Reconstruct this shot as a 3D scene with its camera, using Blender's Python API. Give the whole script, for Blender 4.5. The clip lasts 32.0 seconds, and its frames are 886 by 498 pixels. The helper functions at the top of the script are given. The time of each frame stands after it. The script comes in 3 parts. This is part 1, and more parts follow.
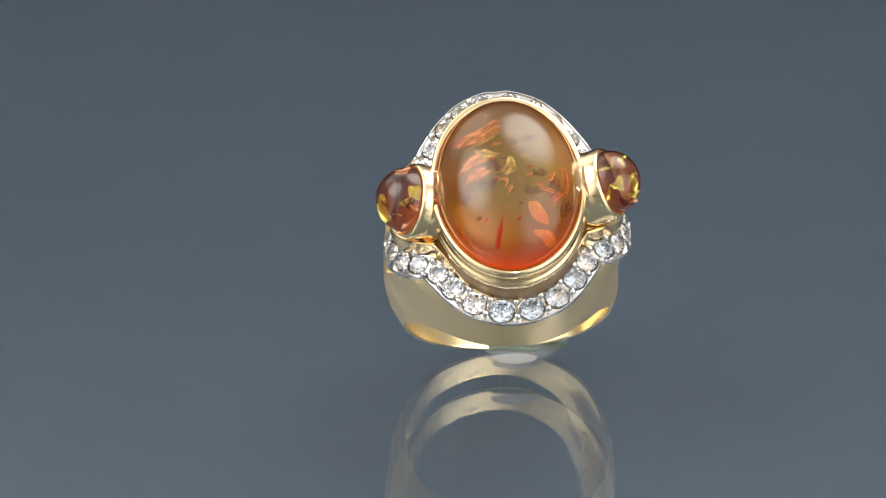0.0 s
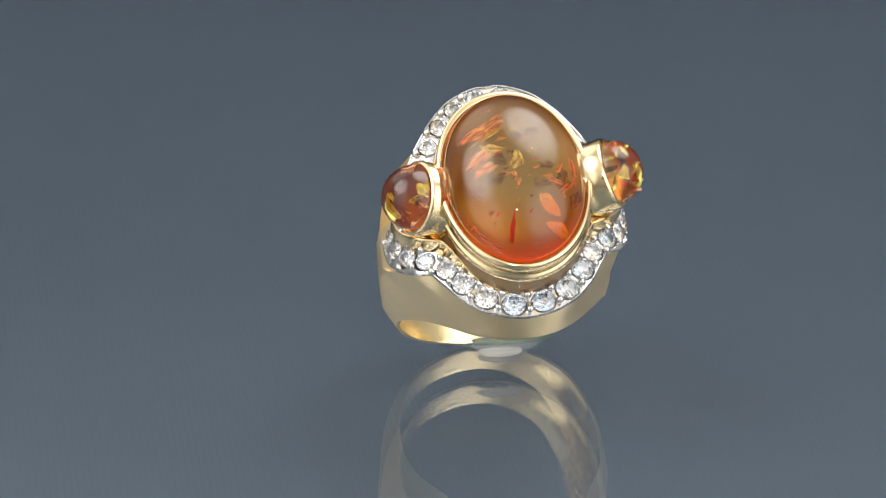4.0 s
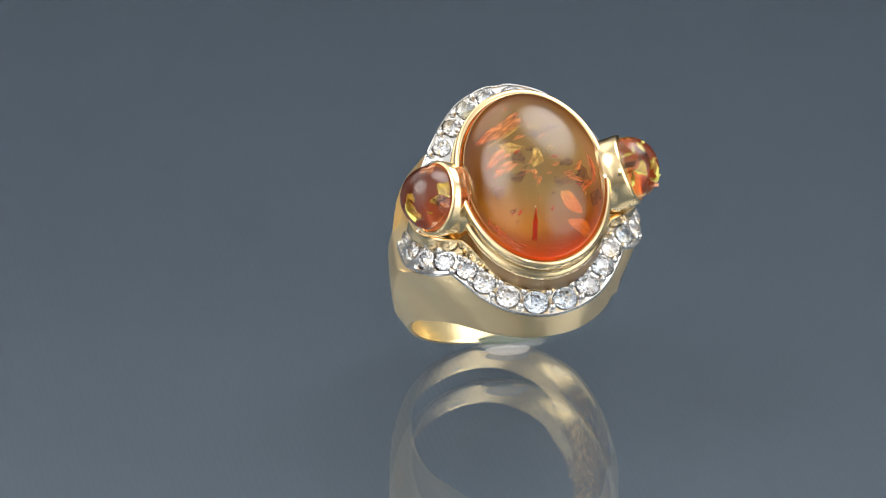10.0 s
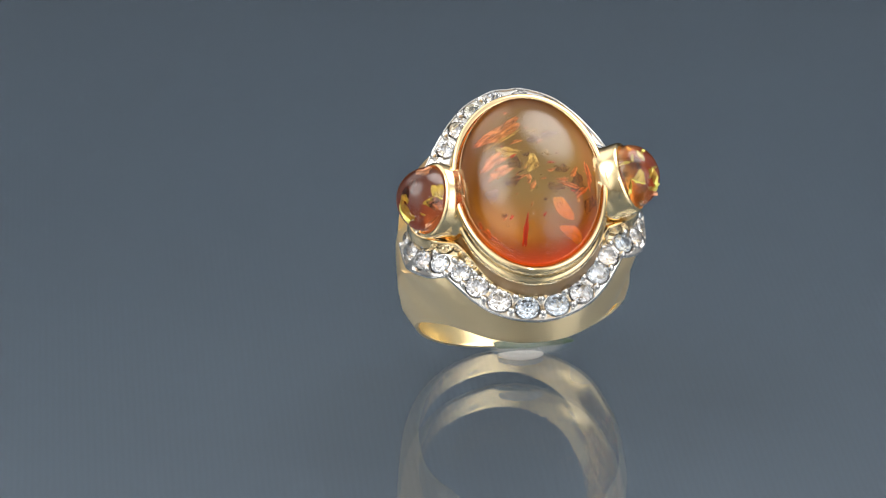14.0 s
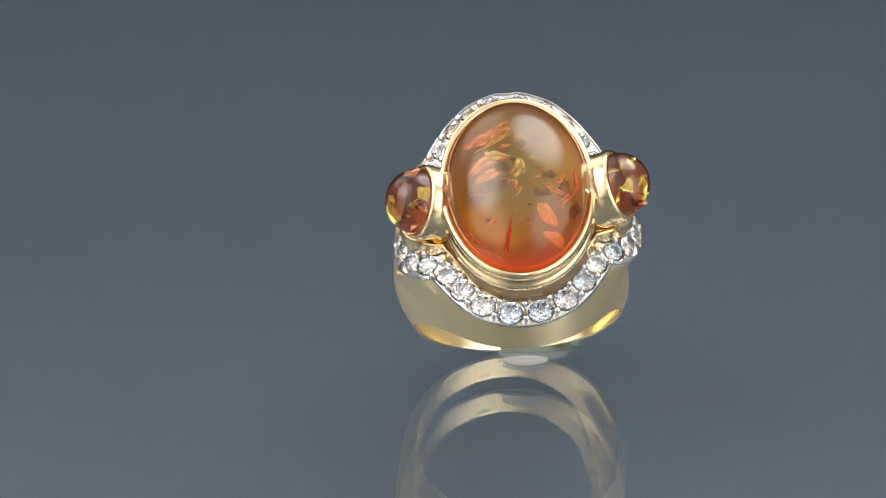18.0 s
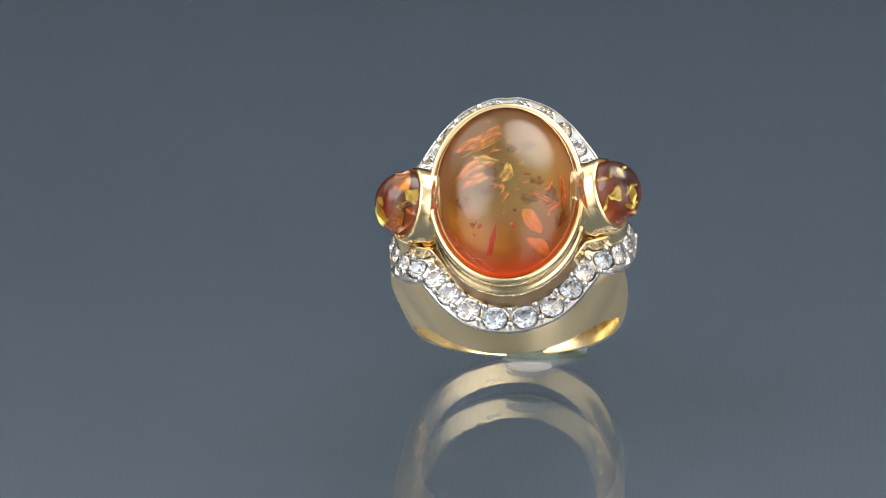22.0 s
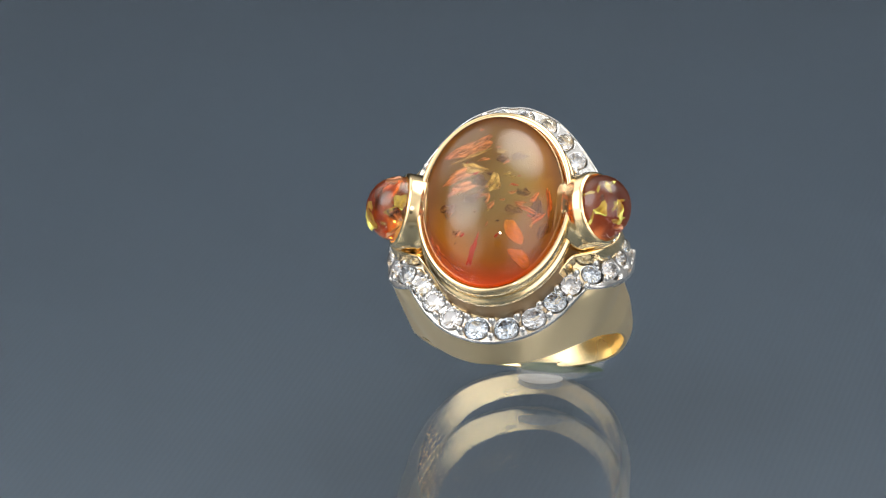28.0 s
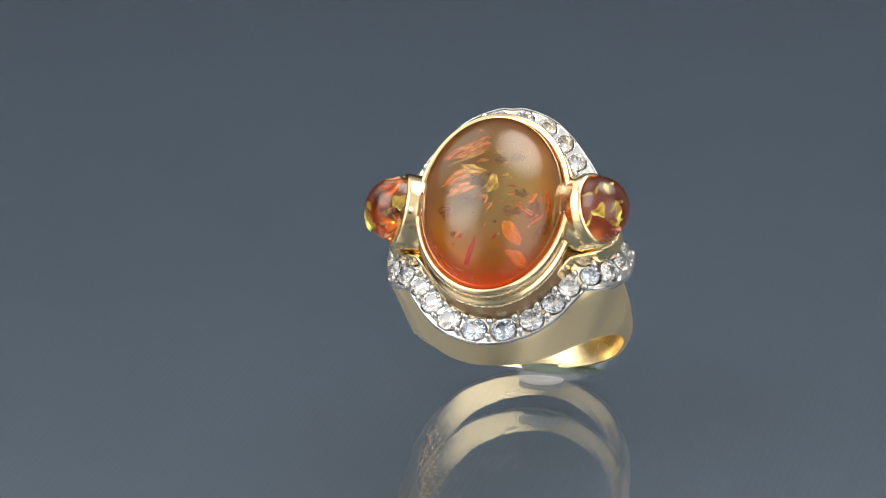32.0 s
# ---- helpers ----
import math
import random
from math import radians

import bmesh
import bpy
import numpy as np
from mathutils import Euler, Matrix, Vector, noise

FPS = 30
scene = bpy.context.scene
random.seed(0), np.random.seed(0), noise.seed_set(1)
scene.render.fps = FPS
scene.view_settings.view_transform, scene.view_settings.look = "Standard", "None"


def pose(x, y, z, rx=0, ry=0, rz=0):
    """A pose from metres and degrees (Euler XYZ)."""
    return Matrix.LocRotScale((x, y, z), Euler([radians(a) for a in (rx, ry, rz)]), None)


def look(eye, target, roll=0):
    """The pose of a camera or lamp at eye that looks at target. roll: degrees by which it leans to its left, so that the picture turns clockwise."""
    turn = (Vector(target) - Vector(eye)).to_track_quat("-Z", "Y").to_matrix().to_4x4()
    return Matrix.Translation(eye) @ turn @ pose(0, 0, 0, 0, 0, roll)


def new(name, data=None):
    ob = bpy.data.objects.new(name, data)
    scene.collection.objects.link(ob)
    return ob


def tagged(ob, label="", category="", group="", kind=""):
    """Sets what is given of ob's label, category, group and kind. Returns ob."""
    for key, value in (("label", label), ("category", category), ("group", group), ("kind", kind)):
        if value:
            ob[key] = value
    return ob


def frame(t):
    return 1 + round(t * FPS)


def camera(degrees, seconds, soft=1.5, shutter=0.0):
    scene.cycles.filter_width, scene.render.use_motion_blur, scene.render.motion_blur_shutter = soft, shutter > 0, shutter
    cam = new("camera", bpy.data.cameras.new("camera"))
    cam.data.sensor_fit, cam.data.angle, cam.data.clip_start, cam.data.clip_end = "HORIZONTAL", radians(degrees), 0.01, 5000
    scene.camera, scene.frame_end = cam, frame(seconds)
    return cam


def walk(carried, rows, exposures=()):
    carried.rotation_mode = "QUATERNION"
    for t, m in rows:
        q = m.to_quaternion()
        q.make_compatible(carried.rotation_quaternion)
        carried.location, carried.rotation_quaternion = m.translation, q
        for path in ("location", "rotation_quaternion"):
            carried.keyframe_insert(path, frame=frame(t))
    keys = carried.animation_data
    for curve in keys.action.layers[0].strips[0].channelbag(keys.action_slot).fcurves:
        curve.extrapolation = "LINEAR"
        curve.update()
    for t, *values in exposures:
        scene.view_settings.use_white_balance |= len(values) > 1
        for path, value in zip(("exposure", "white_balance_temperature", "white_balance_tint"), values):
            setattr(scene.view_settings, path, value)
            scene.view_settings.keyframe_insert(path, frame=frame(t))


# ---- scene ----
MM = 0.001
TILT = 42.0          # how far the ring leans towards the camera
LEAN = -3.95         # and to its side
ELEV = 20.0          # the camera looks down by this angle

# ---- camera: it stands still, 40 cm off ----
cam = camera(10.665, 32.0, soft=1.2)
cam.data.dof.use_dof, cam.data.dof.focus_distance, cam.data.dof.aperture_fstop = True, 0.354, 110.0
EYE = (0.0, -0.4 * math.cos(radians(ELEV)), 0.4 * math.sin(radians(ELEV)))
CAM = look(EYE, (0, 0, 0))
walk(cam, [(0.0, CAM), (32.0, CAM)], exposures=[(0.0, 0.0), (8.0, 0.03), (14.0, 0.02), (20.0, 0.0), (25.0, -0.05), (30.0, -0.09), (32.0, -0.08)])

# the turntable's motion: seconds, turn in degrees, and the place of the ring's foot in millimetres
TURN = [
    (0.0, 2.60, 5.72, -24.66), (1.0, 4.60, 5.31, -24.28), (2.0, 6.20, 4.98, -23.89), (3.0, 7.85, 4.71, -23.55),
    (3.5, 8.70, 4.60, -23.36), (5.5, 11.60, 4.25, -22.88), (6.0, 12.20, 4.17, -22.79), (7.0, 13.65, 3.96, -22.59),
    (8.0, 14.95, 3.76, -22.41), (8.5, 15.10, 3.89, -22.40), (9.0, 14.50, 4.23, -22.56), (9.5, 13.75, 4.67, -22.70),
    (10.0, 13.00, 5.08, -22.85), (10.5, 12.10, 5.39, -23.00), (11.0, 11.40, 5.56, -23.17), (12.0, 9.95, 5.80, -23.41),
    (13.0, 8.70, 5.99, -23.66), (14.0, 7.25, 6.20, -23.92), (16.5, 4.10, 6.50, -24.59), (17.0, 3.30, 6.56, -24.72),
    (18.0, 1.85, 6.60, -25.05), (19.0, 0.50, 6.66, -25.36), (20.0, -0.70, 6.77, -25.66), (21.0, -1.85, 6.85, -26.01),
    (22.0, -3.05, 6.94, -26.41), (23.0, -4.30, 7.06, -26.84), (24.0, -5.60, 7.20, -27.24), (25.0, -6.75, 7.30, -27.64),
    (27.5, -10.00, 7.74, -28.79), (28.0, -10.65, 7.85, -29.02), (29.0, -12.15, 8.18, -29.57), (30.0, -13.65, 8.52, -30.11),
    (30.5, -14.05, 8.82, -30.36), (31.0, -13.20, 8.48, -30.00), (32.0, -11.40, 7.90, -29.28),
]

# ---- light: lamps behind a white cloth tent, added front fill, one small spot, in a grey studio ----
world = bpy.data.worlds.new("studio")
scene.world = world
world.use_nodes = True
world.node_tree.nodes["Background"].inputs["Color"].default_value = (0.55, 0.62, 0.70, 1)
world.node_tree.nodes["Background"].inputs["Strength"].default_value = 0.25


def spot_lamp(name, at, radius, watts):
    d = bpy.data.lights.new(name, "POINT")
    d.shadow_soft_size, d.energy = radius, watts
    ob = new(name, d)
    ob.location = at
    return ob


def tent_cloth():
    """Glow of the tent's cloth: broad soft hot spots of lamps behind it, and added front fill."""
    m = bpy.data.materials.new("glowing_tent_cloth")
    m.use_nodes = True
    nt = m.node_tree
    nt.nodes.clear()
    out, em = nt.nodes.new("ShaderNodeOutputMaterial"), nt.nodes.new("ShaderNodeEmission")
    tc = nt.nodes.new("ShaderNodeTexCoord")
    nrm = nt.nodes.new("ShaderNodeVectorMath")
    nrm.operation = "NORMALIZE"
    nt.links.new(tc.outputs["Object"], nrm.inputs[0])
    total = None
    for way, wide, power in TENT:
        dot = nt.nodes.new("ShaderNodeVectorMath")
        dot.operation = "DOT_PRODUCT"
        dot.inputs[1].default_value = Vector(way).normalized()
        mr = nt.nodes.new("ShaderNodeMapRange")
        mr.interpolation_type = "SMOOTHERSTEP"
        mr.inputs["From Min"].default_value, mr.inputs["From Max"].default_value = math.cos(radians(wide)), 1.0
        mr.inputs["To Max"].default_value = power
        nt.links.new(nrm.outputs["Vector"], dot.inputs[0])
        nt.links.new(dot.outputs["Value"], mr.inputs["Value"])
        if total is None:
            total = mr.outputs["Result"]
        else:
            add = nt.nodes.new("ShaderNodeMath")
            add.operation = "ADD"
            nt.links.new(total, add.inputs[0])
            nt.links.new(mr.outputs["Result"], add.inputs[1])
            total = add.outputs["Value"]
    add = nt.nodes.new("ShaderNodeMath")
    add.operation = "ADD"
    add.inputs[1].default_value = TENT_BASE
    nt.links.new(total, add.inputs[0])
    nt.links.new(add.outputs["Value"], em.inputs["Strength"])
    em.inputs["Color"].default_value = (1.0, 0.985, 0.96, 1)
    nt.links.new(em.outputs["Emission"], out.inputs["Surface"])
    return m


SPOT = 0.4
TENT_BASE = 0.035
# lobes with y below -0.6 are fill added to brighten the gold
TENT = [((0.35, 0.18, 0.92), 31, 5.2), ((-0.62, -0.33, 0.71), 29, 4.3), ((0.70, -0.66, 0.28), 40, 2.3), ((-0.70, -0.66, 0.28), 36, 1.4), ((0.0, -0.05, 1.0), 82, 0.62), ((0.0, -0.80, 0.60), 58, 0.32),
        ((0.88, 0.42, 0.24), 34, 0.36), ((-0.88, 0.42, 0.24), 34, 0.30), ((-0.52, 0.44, 0.73), 30, 1.1)]


def light_tent():
    """A round tent of white cloth on the table, with a small opening for the lens."""
    rad, n, rows = 0.36, 96, 40
    eye = Vector(EYE).normalized()
    bm = bmesh.new()
    vs = []
    for i in range(rows + 1):
        el = radians(-4.5 + 94.5 * i / rows)
        vs.append([bm.verts.new((rad * math.cos(el) * math.cos(2 * math.pi * k / n), rad * math.cos(el) * math.sin(2 * math.pi * k / n), rad * math.sin(el)))
                   for k in range(n)] if i < rows else [bm.verts.new((0, 0, rad))])
    for i in range(rows):
        for k in range(n):
            if i < rows - 1:
                f = bm.faces.new((vs[i][k], vs[i][(k + 1) % n], vs[i + 1][(k + 1) % n], vs[i + 1][k]))
            else:
                f = bm.faces.new((vs[i][k], vs[i][(k + 1) % n], vs[i + 1][0]))
    gone = [f for f in bm.faces if f.calc_center_median().normalized().dot(eye) > math.cos(radians(4.6))]
    bmesh.ops.delete(bm, geom=gone, context="FACES")
    me = bpy.data.meshes.new("light_tent")
    bm.to_mesh(me)
    bm.free()
    me.materials.append(tent_cloth())
    tagged(new("light_tent", me), "white cloth light tent standing round the display", "light tent", kind="structure")


light_tent()
spot_lamp("spot_front", (0.014, -0.288, 0.173), 0.0036, SPOT)


# ---- materials ----
def material(name):
    m = bpy.data.materials.new(name)
    m.use_nodes = True
    nt = m.node_tree
    return m, nt, nt.nodes["Principled BSDF"]


def node(nt, kind, **values):
    n = nt.nodes.new(kind)
    for k, v in values.items():
        n.inputs[k.replace("_", " ")].default_value = v
    return n


def metal(name, colour, rough, grain=0.0, grain_scale=3000.0, stretch=(1, 1, 1), wear=0.05):
    m, nt, b = material(name)
    b.inputs["Metallic"].default_value = 1.0
    b.inputs["Base Color"].default_value = (*colour, 1)
    tc = node(nt, "ShaderNodeTexCoord")
    big = node(nt, "ShaderNodeTexNoise", Scale=260.0, Detail=3.0)
    nt.links.new(tc.outputs["Object"], big.inputs["Vector"])
    mr = node(nt, "ShaderNodeMapRange", To_Min=max(rough - wear, 0.02), To_Max=rough + wear)
    nt.links.new(big.outputs["Fac"], mr.inputs["Value"])
    nt.links.new(mr.outputs["Result"], b.inputs["Roughness"])
    if grain:
        mp = node(nt, "ShaderNodeMapping", Scale=stretch)
        fine = node(nt, "ShaderNodeTexNoise", Scale=grain_scale, Detail=2.0)
        bump = node(nt, "ShaderNodeBump", Strength=grain, Distance=0.00003)
        nt.links.new(tc.outputs["Object"], mp.inputs["Vector"])
        nt.links.new(mp.outputs["Vector"], fine.inputs["Vector"])
        nt.links.new(fine.outputs["Fac"], bump.inputs["Height"])
        nt.links.new(bump.outputs["Normal"], b.inputs["Normal"])
    return m


def clear(name, colour, ior, rough=0.0):
    m, nt, b = material(name)
    b.inputs["Base Color"].default_value = (*colour, 1)
    b.inputs["Transmission Weight"].default_value = 1.0
    b.inputs["IOR"].default_value = ior
    b.inputs["Roughness"].default_value = rough
    return m


RED_BACK = metal("dull_red_backing", (0.27, 0.066, 0.026), 0.4)
# darker grey stands in for the shade in the holes under the gems
SEAT = metal("seat_metal_painted_shade", (0.42, 0.42, 0.43), 0.2)
GOLD = metal("polished_gold", (0.97, 0.755, 0.43), 0.11)
SATIN = metal("satin_gold", (0.94, 0.75, 0.45), 0.36, grain=0.25, grain_scale=9000.0, stretch=(1, 0.15, 1))
# dark reflections on the wall under the collar, put into the gold's colour
SKIRT = metal("gold_painted_dark_reflection", (0.42, 0.29, 0.16), 0.45)
INNER = metal("polished_inner_gold", (0.86, 0.69, 0.38), 0.26)
RED_BACK.node_tree.nodes["Principled BSDF"].inputs["Metallic"].default_value = 0.4
WHITE = metal("white_rhodium", (0.72, 0.71, 0.69), 0.22)


def amber(name, core, rim, cloud, noise_scale):
    """Clear resin, paler and browner in its core, with soft clouds; the red glow of its rim is painted in."""
    m, nt, b = material(name)
    tc = node(nt, "ShaderNodeTexCoord")
    mp = node(nt, "ShaderNodeMapping", Location=(-0.5, -0.56, -0.5), Scale=(1.0, 1.0, 0.6))
    ln = nt.nodes.new("ShaderNodeVectorMath")
    ln.operation = "LENGTH"
    mr = node(nt, "ShaderNodeMapRange", From_Min=0.21, From_Max=0.48)
    mr.interpolation_type = "SMOOTHERSTEP"
    ns = node(nt, "ShaderNodeTexNoise", Scale=noise_scale, Detail=4.0, Roughness=0.55)
    mix1, mix2 = nt.nodes.new("ShaderNodeMix"), nt.nodes.new("ShaderNodeMix")
    mix1.data_type = mix2.data_type = "RGBA"
    mix1.inputs[6].default_value, mix1.inputs[7].default_value = (*core, 1), (*cloud, 1)
    mix2.inputs[7].default_value = (*rim, 1)
    nt.links.new(tc.outputs["Generated"], mp.inputs["Vector"])
    nt.links.new(mp.outputs["Vector"], ln.inputs[0])
    nt.links.new(ln.outputs["Value"], mr.inputs["Value"])
    nt.links.new(tc.outputs["Object"], ns.inputs["Vector"])
    nt.links.new(ns.outputs["Fac"], mix1.inputs[0])
    nt.links.new(mr.outputs["Result"], mix2.inputs[0])
    nt.links.new(mix1.outputs[2], mix2.inputs[6])
    nt.links.new(mix2.outputs[2], b.inputs["Base Color"])
    b.inputs["Transmission Weight"].default_value = 1.0
    b.inputs["IOR"].default_value = 1.56
    b.inputs["Roughness"].default_value = 0.0
    return m


AMBER = amber("honey_amber", (0.88, 0.71, 0.32), (1.0, 0.33, 0.04), (0.78, 0.57, 0.21), 220.0)
COGNAC = amber("cognac_amber", (0.97, 0.76, 0.44), (0.96, 0.50, 0.20), (0.92, 0.64, 0.38), 400.0)
TOPAZ = clear("white_topaz", (0.93, 0.95, 0.99), 2.05)
_nt = TOPAZ.node_tree
_oi, _mx = _nt.nodes.new("ShaderNodeObjectInfo"), _nt.nodes.new("ShaderNodeMix")
_mx.data_type = "RGBA"
_mx.inputs[6].default_value, _mx.inputs[7].default_value = (0.58, 0.68, 0.80, 1), (0.86, 0.85, 0.86, 1)
_nt.links.new(_oi.outputs["Random"], _mx.inputs[0])
_nt.links.new(_mx.outputs[2], _nt.nodes["Principled BSDF"].inputs["Base Color"])
GLASS = clear("plate_glass", (0.984, 1.0, 0.996), 1.6)
GEL, _nt, _b = material("clear_gel")
_b.inputs["Base Color"].default_value = (0.62, 0.66, 0.66, 1)
_b.inputs["Roughness"].default_value, _b.inputs["Alpha"].default_value = 0.25, 0.14


def flake(name, colour, rough, alpha=1.0, feather=0.0):
    """A thin spangle: streaks run along its length; a feathered one breaks up into strands."""
    m, nt, b = material(name)
    tc = node(nt, "ShaderNodeTexCoord")
    mp = node(nt, "ShaderNodeMapping", Scale=(0.22, 1.0, 1.0))
    ns = node(nt, "ShaderNodeTexNoise", Scale=5200.0, Detail=3.0)
    mx = nt.nodes.new("ShaderNodeMix")
    mx.data_type = "RGBA"
    mx.inputs[6].default_value = (*[c * 0.5 for c in colour], 1)
    mx.inputs[7].default_value = (*[min(1.0, c * 1.08) for c in colour], 1)
    nt.links.new(tc.outputs["Object"], mp.inputs["Vector"])
    nt.links.new(mp.outputs["Vector"], ns.inputs["Vector"])
    nt.links.new(ns.outputs["Fac"], mx.inputs[0])
    nt.links.new(mx.outputs[2], b.inputs["Base Color"])
    b.inputs["Roughness"].default_value = rough
    b.inputs["Metallic"].default_value = 0.12
    b.inputs["Alpha"].default_value = alpha
    if feather:
        mr = node(nt, "ShaderNodeMapRange", From_Min=0.36, From_Max=0.60, To_Min=alpha * (1 - feather), To_Max=alpha)
        nt.links.new(ns.outputs["Fac"], mr.inputs["Value"])
        nt.links.new(mr.outputs["Result"], b.inputs["Alpha"])
    return m


# the glow that light gathers at the amber's rim, painted as red-orange colour
SEAT_GLOW, _nt, _b = material("painted_rim_glow")
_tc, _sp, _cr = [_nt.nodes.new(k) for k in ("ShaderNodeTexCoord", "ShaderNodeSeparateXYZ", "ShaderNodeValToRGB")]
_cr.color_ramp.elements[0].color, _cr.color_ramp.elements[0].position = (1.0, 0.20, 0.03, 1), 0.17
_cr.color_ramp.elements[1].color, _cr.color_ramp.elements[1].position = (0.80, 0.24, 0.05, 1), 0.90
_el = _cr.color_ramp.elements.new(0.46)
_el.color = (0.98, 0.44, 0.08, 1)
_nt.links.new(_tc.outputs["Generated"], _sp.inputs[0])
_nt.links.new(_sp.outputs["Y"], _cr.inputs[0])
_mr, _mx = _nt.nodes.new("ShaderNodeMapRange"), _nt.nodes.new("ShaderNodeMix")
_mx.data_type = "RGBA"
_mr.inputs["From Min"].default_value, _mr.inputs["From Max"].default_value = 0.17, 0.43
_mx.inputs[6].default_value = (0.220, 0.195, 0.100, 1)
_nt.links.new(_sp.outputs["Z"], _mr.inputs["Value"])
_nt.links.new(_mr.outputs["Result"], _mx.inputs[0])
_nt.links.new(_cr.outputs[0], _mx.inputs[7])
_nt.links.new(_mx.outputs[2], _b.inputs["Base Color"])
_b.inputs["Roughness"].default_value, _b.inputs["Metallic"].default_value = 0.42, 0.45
FILM, _nt, _b = material("wetted_film")
_b.inputs["Base Color"].default_value, _b.inputs["Roughness"].default_value = (0.80, 0.78, 0.76, 1), 0.3
_tr, _cl, _m1, _m2 = [_nt.nodes.new(k) for k in ("ShaderNodeBsdfTranslucent", "ShaderNodeBsdfTransparent", "ShaderNodeMixShader", "ShaderNodeMixShader")]
_tr.inputs["Color"].default_value = (0.88, 0.85, 0.83, 1)
_m1.inputs[0].default_value, _m2.inputs[0].default_value = 0.5, 0.6
_nt.links.new(_b.outputs[0], _m1.inputs[1])
_nt.links.new(_tr.outputs[0], _m1.inputs[2])
_nt.links.new(_cl.outputs[0], _m2.inputs[1])
_nt.links.new(_m1.outputs[0], _m2.inputs[2])
_nt.links.new(_m2.outputs[0], _nt.nodes["Material Output"].inputs["Surface"])
# dark green that clear gel shows by refraction, put into its base colour
BEAD, _nt, _b = material("gel_painted_dark_green")
_b.inputs["Base Color"].default_value = (0.05, 0.085, 0.05, 1)
_b.inputs["Roughness"].default_value, _b.inputs["Alpha"].default_value = 0.3, 0.88
_b.inputs["Specular IOR Level"].default_value = 0.2
FLAKE_ORANGE = flake("orange_spangle", (1.0, 0.47, 0.26), 0.3, 0.95, 0.6)
FLAKE_BRIGHT = flake("bright_orange_spangle", (1.0, 0.52, 0.11), 0.35, 1.0, 0.08)
FLAKE_RED = flake("red_splinter", (0.62, 0.06, 0.015), 0.3)
FLAKE_YELLOW = flake("yellow_spangle", (1.0, 0.80, 0.42), 0.2, 0.9, 0.6)
FLAKE_GOLD = flake("golden_spangle", (1.0, 0.88, 0.20), 0.25, 1.0, 0.15)
FLAKE_GOLD.node_tree.nodes["Principled BSDF"].inputs["Metallic"].default_value = 0.3
FLAKE_DARK = flake("dark_spangle", (0.26, 0.10, 0.08), 0.4, 0.50, 0.8)


def cloth():
    m, nt, b = material("ribbed_grey_cloth")
    tc = node(nt, "ShaderNodeTexCoord")
    mp = node(nt, "ShaderNodeMapping", Rotation=(0, 0, radians(CLOTH_TURN)))
    wave = node(nt, "ShaderNodeTexWave", Scale=600.0, Distortion=0.5, Detail=2.0)
    wave.inputs["Detail Scale"].default_value = 40.0
    ns = node(nt, "ShaderNodeTexNoise", Scale=45.0, Detail=5.0)
    mix = nt.nodes.new("ShaderNodeMix")
    mix.data_type = "RGBA"
    mix.inputs[6].default_value, mix.inputs[7].default_value = (0.0400, 0.0645, 0.0972, 1), (0.0466, 0.0738, 0.1094, 1)
    m2 = nt.nodes.new("ShaderNodeMix")
    m2.data_type, m2.blend_type = "RGBA", "MULTIPLY"
    m2.inputs[0].default_value = 1.0
    ramp = node(nt, "ShaderNodeMapRange", To_Min=0.95, To_Max=1.01)
    bump = node(nt, "ShaderNodeBump", Strength=0.13, Distance=0.00008)
    nt.links.new(tc.outputs["Object"], mp.inputs["Vector"])
    nt.links.new(mp.outputs["Vector"], wave.inputs["Vector"])
    nt.links.new(tc.outputs["Object"], ns.inputs["Vector"])
    nt.links.new(ns.outputs["Fac"], mix.inputs[0])
    nt.links.new(wave.outputs["Fac"], ramp.inputs["Value"])
    nt.links.new(mix.outputs[2], m2.inputs[6])
    nt.links.new(ramp.outputs["Result"], m2.inputs[7])
    nt.links.new(m2.outputs[2], b.inputs["Base Color"])
    nt.links.new(wave.outputs["Fac"], bump.inputs["Height"])
    nt.links.new(bump.outputs["Normal"], b.inputs["Normal"])
    b.inputs["Roughness"].default_value = 0.85
    return m


CLOTH_TURN = 2.6
CLOTH = cloth()


def paint(name, colour, rough=0.8):
    m, nt, b = material(name)
    tc = node(nt, "ShaderNodeTexCoord")
    ns = node(nt, "ShaderNodeTexNoise", Scale=3.0, Detail=6.0)
    mr = node(nt, "ShaderNodeMapRange", To_Min=0.92, To_Max=1.05)
    mx = nt.nodes.new("ShaderNodeMix")
    mx.data_type, mx.blend_type = "RGBA", "MULTIPLY"
    mx.inputs[0].default_value = 1.0
    mx.inputs[6].default_value = (*colour, 1)
    nt.links.new(tc.outputs["Object"], ns.inputs["Vector"])
    nt.links.new(ns.outputs["Fac"], mr.inputs["Value"])
    nt.links.new(mr.outputs["Result"], mx.inputs[7])
    nt.links.new(mx.outputs[2], b.inputs["Base Color"])
    b.inputs["Roughness"].default_value = rough
    return m


WALL = paint("grey_studio_paint", (0.24, 0.28, 0.34))
TABLE = paint("dark_table", (0.10, 0.11, 0.12), 0.5)


